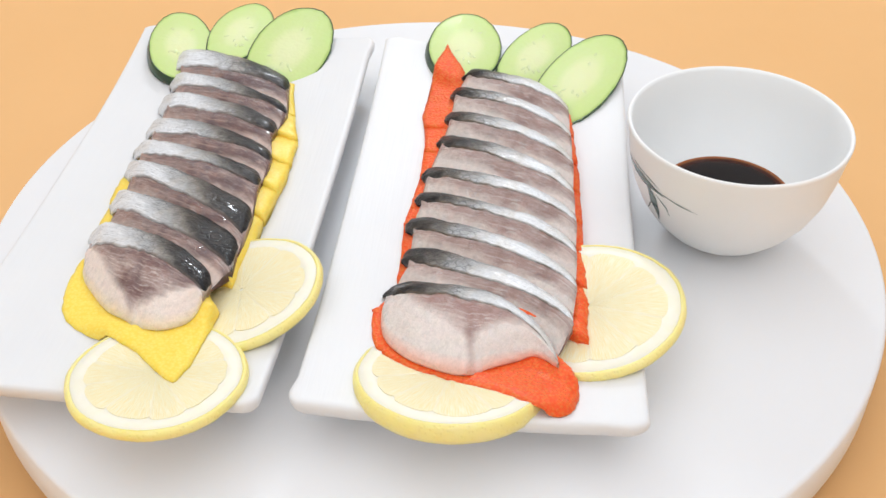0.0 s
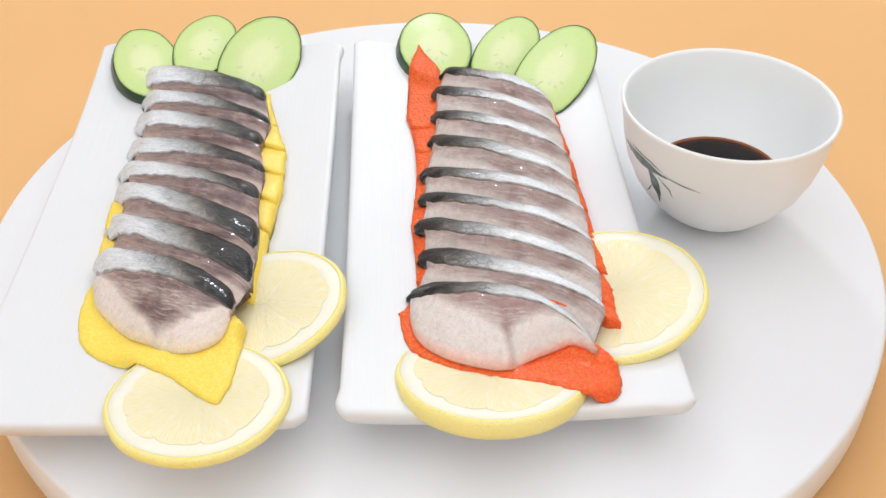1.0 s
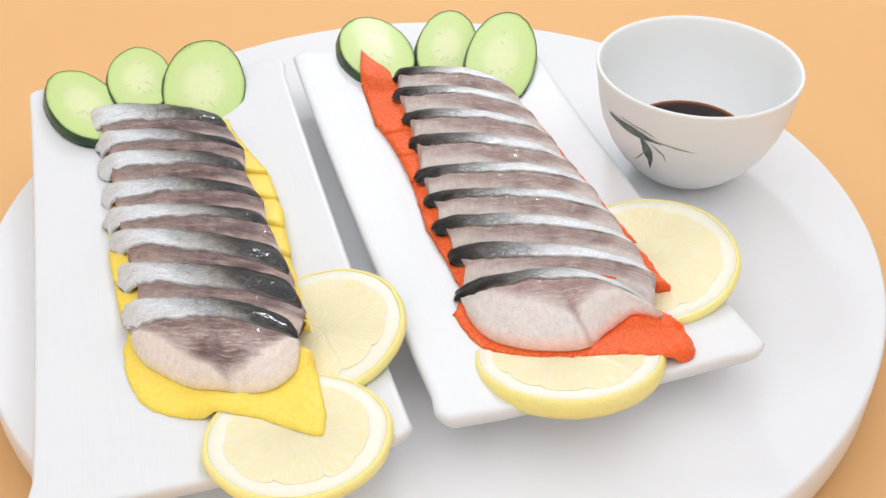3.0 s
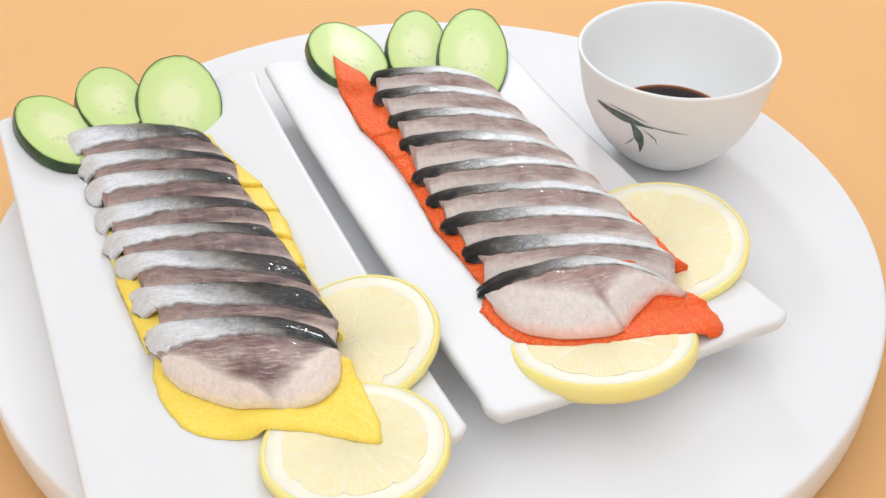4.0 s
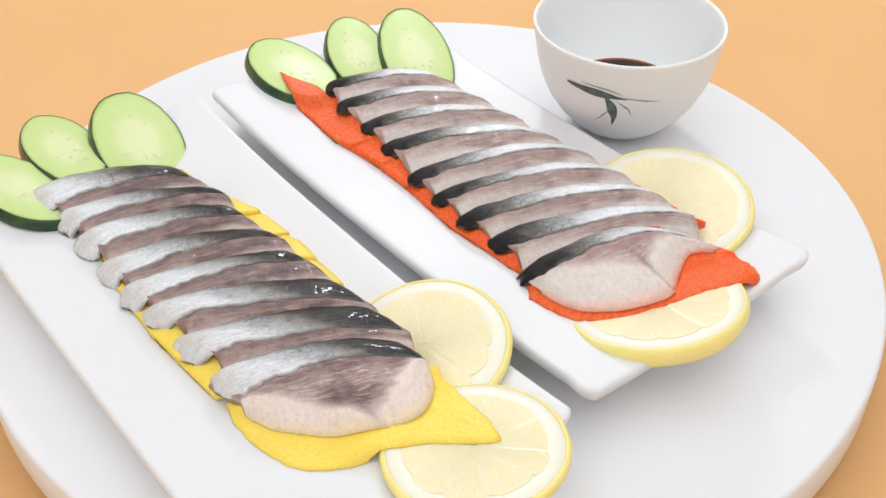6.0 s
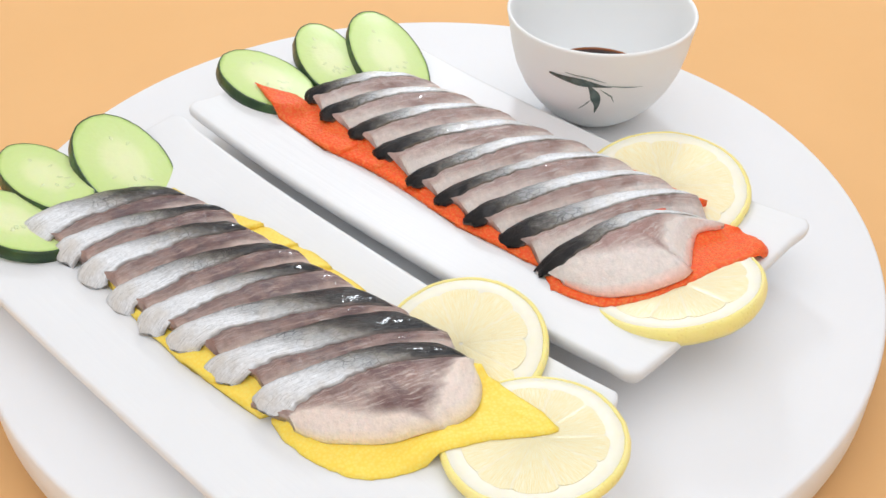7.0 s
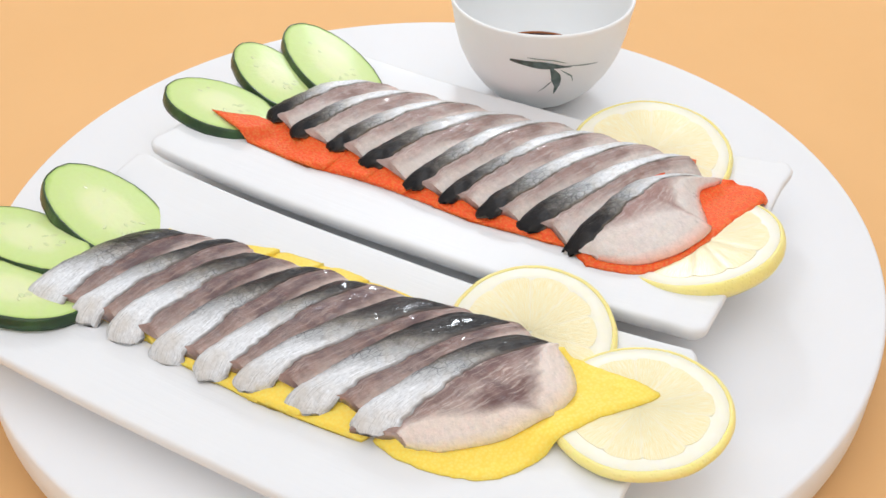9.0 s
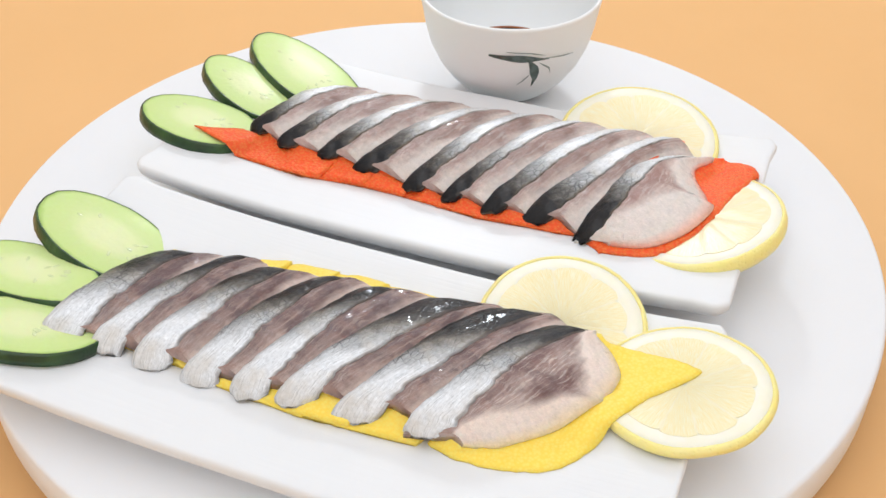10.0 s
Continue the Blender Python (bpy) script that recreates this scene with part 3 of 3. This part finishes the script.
def curve(points, s):
    """A smooth line through evenly counted plan points in millimetres, at s from 0 to 1."""
    n = len(points) - 1
    k = min(n - 1, max(0, int(s * n)))
    f = s * n - k
    p = [Vector(points[min(n, max(0, k + q))]) for q in (-1, 0, 1, 2)]
    v = 0.5 * (2 * p[1] + (p[2] - p[0]) * f + (2 * p[0] - 5 * p[1] + 4 * p[2] - p[3]) * f * f + (3 * p[1] - p[0] - 3 * p[2] + p[3]) * f ** 3)
    return Vector((v.x / 1000, v.y / 1000, 0))


# corners of each slice's skin on the turning table, in millimetres: back left, front left, front right; the back right follows
RED = [((14.5, 84.5, 52.6), (14.5, 74.5, 53.0), (57.8, 47.5, 52.8)), ((7.7, 69.5, 52.0), (8.6, 58.6, 52.6), (56.8, 27.5, 53.2)),
       ((5.2, 51.0, 51.6), (6.1, 40.3, 52.6), (55.6, 6.8, 53.6)), ((1.8, 35.0, 50.2), (2.1, 22.3, 51.6), (53.6, -14.2, 54.4)),
       ((-4.7, 12.7, 49.3), (-3.9, 2.1, 50.6), (52.4, -33.5, 56.0)), ((-7.6, -4.0, 49.2), (-6.3, -12.4, 50.4), (50.4, -52.6, 56.6)),
       ((-11.0, -20.4, 49.6), (-9.4, -31.0, 51.2), (48.4, -71.5, 57.2)), ((-11.5, -35.6, 47.6), (-10.4, -49.6, 50.6), (45.2, -90.0, 58.4)),
       ((-17.8, -57.0, 45.6), (-16.2, -67.6, 49.6), (38.8, -104.6, 55.2))]
YELLOW = [((-117.8, 102.0, 53.4), (-117.3, 86.6, 51.8), (-63.0, 68.0, 50.4)), ((-117.2, 84.2, 51.6), (-115.8, 72.2, 50.0), (-61.9, 48.9, 51.8)),
          ((-119.6, 68.6, 50.0), (-117.0, 55.2, 49.4), (-65.8, 30.4, 53.0)), ((-121.0, 51.1, 48.8), (-119.9, 36.9, 48.4), (-64.2, 11.1, 53.2)),
          ((-123.0, 33.4, 49.2), (-121.6, 19.6, 49.8), (-66.8, -7.8, 54.4)), ((-123.6, 17.2, 50.4), (-120.4, 4.6, 51.2), (-67.6, -39.6, 55.6)),
          ((-124.4, -1.6, 49.6), (-122.0, -17.8, 51.4), (-69.2, -60.2, 57.2)), ((-125.8, -25.0, 49.8), (-124.2, -40.4, 51.0), (-76.0, -76.4, 59.4))]
RED_RIGHT = (0.6, 8.6, -0.4)
YELLOW_RIGHT = [(0.3, 12.0, -0.6), (0.8, 4.5, 0), (1.8, 10.5, -1.0), (0, 9.0, -1.2), (0.6, 9.2, -1.2), (1.0, 18.0, -1.0), (0.4, 17.0, -0.4), (1.6, 10.2, -0.2)]
# plan lines of the roe's sides, (y, x)
RED_ROE_L = [(-60, -12.6), (-36, -11.2), (-20, -10.4), (-5, -7.4), (11, -4.6), (24, -3.2), (39, -2.6), (54, -3.4), (79, 0.4), (111, 8.5)]
RED_ROE_R = [(-90, 50.2), (-69, 52.6), (-40, 54.4), (-18, 56.2), (12, 58.2), (60, 59.4)]
YEL_ROE_L = [(-48, -126.5), (-20, -125.0), (5, -123.6), (22, -121.0), (40, -117.6), (60, -112), (100, -109.0)]
YEL_ROE_R = [(-74, -70.4), (-55, -68.4), (-28, -64.6), (-10, -61.4), (12, -57.6), (34, -55.8), (50, -58.0), (72, -61.0)]
RED_CUT = [(-17.5, -71), (-16.5, -85), (-8.5, -97.5), (4, -105.6), (10.5, -106.6), (15.5, -104.0), (24, -100.2), (32.5, -98.0), (39.4, -104.2)]
RED_ROE = [(-20.5, -69), (-20.0, -85), (-12.2, -97), (3, -107), (17, -113), (34, -122), (42.0, -120.5), (45.2, -112), (44.5, -104)]
YEL_CUT = [(-124.5, -44), (-122.5, -54), (-116, -64.5), (-106.5, -76), (-98, -83), (-89, -86), (-80, -82), (-76.3, -76)]
YEL_ROE = [(-127.5, -42), (-128.5, -57), (-126.0, -70), (-119, -79), (-107.5, -86), (-96, -94.5), (-82, -109.5), (-77.0, -103), (-74, -88), (-71.5, -74)]


def pile_height(st, plate, fall):
    """Height of the roe under and before the last slice: it falls from the skin's edge to a layer over the plate or the lemon."""
    crest = [st.front(k / 60) for k in range(61)]
    way = st.d - st.b

    def height(p):
        c = min(crest, key=lambda q: (q.x - p.x) ** 2 + (q.y - p.y) ** 2)
        ahead = (p.x - c.x) * way.y - (p.y - c.y) * way.x > 0
        z = c.z - 0.0030 - (fall * math.hypot(p.x - c.x, p.y - c.y) if ahead else 0.0)
        low = under_food(plate, p.x, p.y, 2.6) + 0.0013
        return 0.5 * (z + low + math.sqrt((z - low) ** 2 + 0.000004))
    return height


def under_food(plate, x, y, wide=1.35):
    lie, sure = resting(x, y, wide)
    fl = floor_at(plate, x, y)
    return fl + sure * max(0.0, lie - fl)


def build_row(plate, corners, rights, mats, arches, bows, fall, sides, cut_line, roe_line, rounds, inset, rng, group, label):
    skin_mat, flesh_mat, flesh_last, roe_mat = mats
    strips = []
    for i, (a, b, d) in enumerate(corners):
        r = rights[i] if isinstance(rights, list) else rights
        e = tuple(p + q for p, q in zip(d, r))
        strips.append(Strip(a, b, d, e, arches[i == len(corners) - 1], bows[i == len(corners) - 1], rng.uniform(0, 50)))
    for i, st in enumerate(strips):
        last = i == len(strips) - 1
        mid = (st.a + st.b + st.d + st.e) / 4
        turn = math.degrees(math.atan2(st.d.y - st.b.y, st.d.x - st.b.x))
        ob = thing("fish_slice", pose(mid.x, mid.y, floor_at(plate, mid.x, mid.y), 0, 0, turn), label, "fish slice", group)
        build_skin(ob, st, skin_mat, *rounds[:3], 0.0006 if last else rounds[3])
        high = pile_height(st, plate, fall)
        if last:
            def lower(u):
                p = curve(cut_line, u)
                return Vector((p.x, p.y, high(p) + 0.0011))
            build_flesh(ob, st, flesh_last, lower, True, 0.02)

            def corner(a, b):
                p, q = curve(roe_line, a), st.front(0.03 + 0.94 * a).lerp(st.back(0.03 + 0.94 * a), 0.5)
                return Vector((q.x + (p.x - q.x) * b, q.y + (p.y - q.y) * b, 0))
            build_slab(ob, roe_mat, corner, lambda p, a, b: high(p), lambda x, y: under_food(plate, x, y), st.seed, 60, 26, 0.0060, 0.12)
        else:
            nxt = strips[i + 1]

            def lower(u):
                return nxt.back(u).lerp(nxt.front(u), 0.30) - Vector((0, 0, 0.0024))
            build_flesh(ob, st, flesh_mat, lower, False, inset)
            left, right, first_back = sides

            def corner(a, b):
                back_y = st.a.y + (st.e.y - st.a.y) * a + (first_back * (1 - a) ** 3 if i == 0 else 0.001)
                front_y = st.b.y + (st.d.y - st.b.y) * a - (0.0125 if i < len(strips) - 2 else 0.0125 - 0.0105 * a)
                y = back_y + (front_y - back_y) * b
                xl, xr = table(left, y * 1000) / 1000, table(right, y * 1000) / 1000
                return Vector((xl + (xr - xl) * a, y, 0))

            def top(p, a, b):
                way = st.d - st.b
                u = min(1.0, max(0.0, (p.x - st.b.x) / way.x))
                k, f = st.back(u), st.front(u)
                s = k.lerp(f, min(1.0, max(0.0, (k.y - p.y) / (k.y - f.y))))
                out = max(0.0, st.b.x - p.x, p.x - st.d.x)
                return s.z - 0.0041 + 0.0005 * (i % 2) + 0.0008 * b - 0.16 * out
            build_slab(ob, roe_mat, corner, top, lambda x, y: under_food(plate, x, y) if i == 0 and x < st.b.x else floor_at(plate, x, y), st.seed)


def build_fish():
    rng = random.Random(7)
    SUPPORTS.extend([(m, r, r, t) for m, r, t, _, _ in LEMONS] + [(m, a, b, CUC_THICK + 0.001) for m, a, b in CUCUMBERS])
    build_row(RED_PLATE, RED, RED_RIGHT, (skin_red, flesh_red, flesh_red_last, roe_orange), (0.0042, 0.0085), ((0.0010, 0.0046), (0.0010, 0.0100)), 0.56, (RED_ROE_L, RED_ROE_R, 0.019), RED_CUT, RED_ROE, (0.0035, 0.006, 0.25, 0.0020), 0.05, rng,
              "red roe fish slices", "raw herring slice, dark to silver skin, on red roe")
    build_row(YEL_PLATE, YELLOW, YELLOW_RIGHT, (skin_yellow, flesh_yellow, flesh_yellow_last, roe_yellow), (0.0036, 0.0060), ((0.0026, 0.0038), (0.0020, 0.0050)), 0.58, (YEL_ROE_L, YEL_ROE_R, -0.018), YEL_CUT, YEL_ROE, (0.0030, 0.0030, 0.0, 0.0034), 0.10, rng,
              "yellow roe fish slices", "raw herring slice, silver to dark skin, on yellow roe")


build_fish()


# ---- lemon slices ----
def build_lemon(m, radius, thick, label, seed, segments=10):
    rng = random.Random(seed)
    ob = thing("lemon_slice", m, label, "lemon slice", "lemon slices")
    count = 96

    def edge(k):
        a = 2 * math.pi * k / count
        return radius * (1 + 0.012 * noise.noise((math.cos(a) * 2 + seed, math.sin(a) * 2, 0)) + 0.006 * noise.noise((math.cos(a) * 9 + seed, math.sin(a) * 9, 5)))

    def ring(bm, off, z, jit=0.0):
        return [bm.verts.new(((edge(k) + off + jit * noise.noise((k * 0.7, off * 900, seed))) * math.cos(2 * math.pi * k / count),
                              (edge(k) + off + jit * noise.noise((k * 0.7, off * 900, seed))) * math.sin(2 * math.pi * k / count), z)) for k in range(count)]

    def bridge(bm, rings, closed=False):
        for a, b in zip(rings, rings[1:] + (rings[:1] if closed else [])):
            for k in range(count):
                q = (k + 1) % count
                bm.faces.new((a[k], a[q], b[q], b[k]))

    bm = bmesh.new()
    rings = [ring(bm, o, z) for o, z in ((-0.0017, 0.0002), (-0.0006, 0.0), (0.0004, thick * 0.25), (0.0007, thick * 0.5), (0.0004, thick * 0.8), (-0.0003, thick - 0.0003), (-0.0011, thick), (-0.0013, thick - 0.001))]
    bridge(bm, rings, True)
    part("rind", bm, rind_mat, ob, "bright yellow rind")
    bm = bmesh.new()
    rings = [ring(bm, -0.0013, 0.0004), ring(bm, -0.0011, thick - 0.0006), ring(bm, -0.0015, thick - 0.0001), ring(bm, -0.0056, thick - 0.0002, 0.0006), ring(bm, -0.0064, thick - 0.00035), ring(bm, -0.022, thick - 0.0004), ring(bm, -0.022, 0.0004)]
    core = ring(bm, 0.0009 - radius, thick - 0.0003)
    bridge(bm, [rings[6], *rings[:6], core])
    bm.faces.new(core)
    bm.faces.new(rings[6])
    pith = part("pith", bm, pith_mat, ob, "white pith")
    start = rng.uniform(0, 6.28)
    cuts = [start + 2 * math.pi * (k + rng.uniform(-0.12, 0.12)) / segments for k in range(segments)]
    for k in range(segments):
        a0, a1 = cuts[k], cuts[(k + 1) % segments] + (2 * math.pi if k == segments - 1 else 0)
        bm = bmesh.new()
        lay = bm.loops.layers.uv.verify()
        inner, outer, na, nr = 0.0007, radius - 0.0052 - rng.uniform(0, 0.0011), 8, 6
        dip = rng.uniform(0.0006, 0.0022)
        rows = []
        for i in range(nr + 1):
            t = i / nr
            r = inner + (outer - inner) * t
            row = []
            for j in range(na + 1):
                s = j / na
                gap = 0.0
                a = a0 + gap + (a1 - a0 - 2 * gap) * s
                rr = r - (dip * abs(2 * s - 1) ** 4 + 0.0006 * noise.noise((s * 3.0, k * 2.3, seed)) if i == nr else 0) - (0.0005 * abs(2 * s - 1) ** 4 if i == nr - 1 else 0)
                rim = min(1, (1 - abs(2 * s - 1)) * 3.5, (1 - t) * 6 + 0.05)
                z = thick - 0.00012 + 0.00010 * math.sqrt(max(0, rim)) + 0.00010 * noise.noise((rr * 400 * math.cos(a), rr * 400 * math.sin(a), seed))
                row.append((bm.verts.new((rr * math.cos(a), rr * math.sin(a), z)), (s, t)))
            rows.append(row)
        for i in range(nr):
            for j in range(na):
                q = (rows[i][j], rows[i][j + 1], rows[i + 1][j + 1], rows[i + 1][j])
                f = bm.faces.new([v for v, _ in q])
                for lp, (_, uv) in zip(f.loops, q):
                    lp[lay].uv = (min(0.999, max(0.001, uv[0])) + k, uv[1])
        for f in bm.faces:
            f.normal_update()
        rim = [e for e in bm.edges if e.is_boundary]
        low = bmesh.ops.extrude_face_region(bm, geom=bm.faces[:])
        for v in low["geom"]:
            if isinstance(v, bmesh.types.BMVert):
                v.co.z = thick - 0.0018
        bmesh.ops.split_edges(bm, edges=[e for e in rim if e.is_valid])
        part("segment", bm, pulp_mat, pith)
    return ob


for m, r, thick, label, seed in LEMONS:
    build_lemon(m, r, thick, label, seed)


# ---- cucumber slices ----
def build_cucumber(m, a, b, thick, label, seed):
    """An oblique cucumber slice; long half axis a along its own y, short half axis b."""
    rng = random.Random(seed)
    ob = thing("cucumber_slice", m, label, "cucumber slice", "cucumber slices")
    count = 80

    lean = m.to_3x3().inverted() @ Vector((-0.95, 0.3, 0.0))      # the way the oblique cut leans

    def ring(bm, scale, z, dy=0.0):
        out = []
        for k in range(count):
            p = 2 * math.pi * k / count
            c, s = math.cos(p), math.sin(p)
            f = scale * (1 + 0.025 * noise.noise((c * 1.6 + seed, s * 1.6, 1)) + 0.010 * noise.noise((c * 7, s * 7 + seed, 2)) + 0.022 * max(0.0, noise.noise((c * 13, s * 13 + seed, 7))))
            out.append(bm.verts.new((b * f * c - dy * lean.x, a * f * s - dy * lean.y, z)))
        return out

    def bridge(bm, rings, closed=False):
        for p, q in zip(rings, rings[1:] + (rings[:1] if closed else [])):
            for k in range(count):
                n = (k + 1) % count
                bm.faces.new((p[k], p[n], q[n], q[k]))

    sh = thick * 0.3
    bm = bmesh.new()
    rings = [ring(bm, 0.965, 0, -sh), ring(bm, 0.995, 0.0, -sh), ring(bm, 1.0, thick * 0.4, -sh * 0.6), ring(bm, 1.0, thick * 0.8, -sh * 0.2), ring(bm, 0.992, thick, 0), ring(bm, 0.968, thick + 0.0002, 0)]
    bridge(bm, rings, True)
    part("skin", bm, cuc_skin, ob, "dark green skin")
    bm = bmesh.new()
    lay = bm.loops.layers.uv.verify()
    rings, val = [], []
    for s in (0.02, 0.2, 0.36, 0.46, 0.56, 0.7, 0.85, 0.93, 0.970):
        z = thick + 0.0001 + 0.0007 * (1 - s * s)
        rings.append(ring(bm, s, z))
    rings.append(ring(bm, 0.972, 0.0002, -sh))
    rad = (0.02, 0.2, 0.36, 0.46, 0.56, 0.7, 0.85, 0.94, 0.985, 1.0)
    for i in range(len(rings) - 1):
        for k in range(count):
            n = (k + 1) % count
            f = bm.faces.new((rings[i][k], rings[i][n], rings[i + 1][n], rings[i + 1][k]))
            for lp, r in zip(f.loops, (rad[i], rad[i], rad[i + 1], rad[i + 1])):
                lp[lay].uv = (r, k / count)
    bm.faces.new(rings[0])
    bm.faces.new(rings[-1])
    flesh = part("flesh", bm, cuc_flesh, ob, "pale green wet flesh")
    for k in range(9):
        p = rng.uniform(-2.6, -0.5) + (0 if k < 7 else 3)
        r = rng.uniform(0.26, 0.56)
        bm = bmesh.new()
        bmesh.ops.create_uvsphere(bm, u_segments=8, v_segments=6, radius=1, matrix=Matrix.Translation((b * r * math.cos(p), a * r * math.sin(p), thick + 0.0001 + 0.0007 * (1 - r * r))) @ Matrix.Rotation(p, 4, "Z") @ Matrix.Diagonal((0.0014, 0.0006, 0.00012, 1)))
        part("seed", bm, seed_mat, flesh)
    return ob


CUC = "oblique cucumber slice fanned at the plate's end"
for k, (m, a, b) in enumerate(CUCUMBERS):
    build_cucumber(m, a, b, CUC_THICK, CUC, k + 1)


# ---- the turning ----
def turned(t):
    return 7.397 * t


def motions():
    for ob in TURNING:
        base = ob.matrix_basis.copy()
        walk(ob, [(0.5 * k, pose(0, 0, 0, 0, 0, turned(0.5 * k)) @ base) for k in range(21)])


motions()
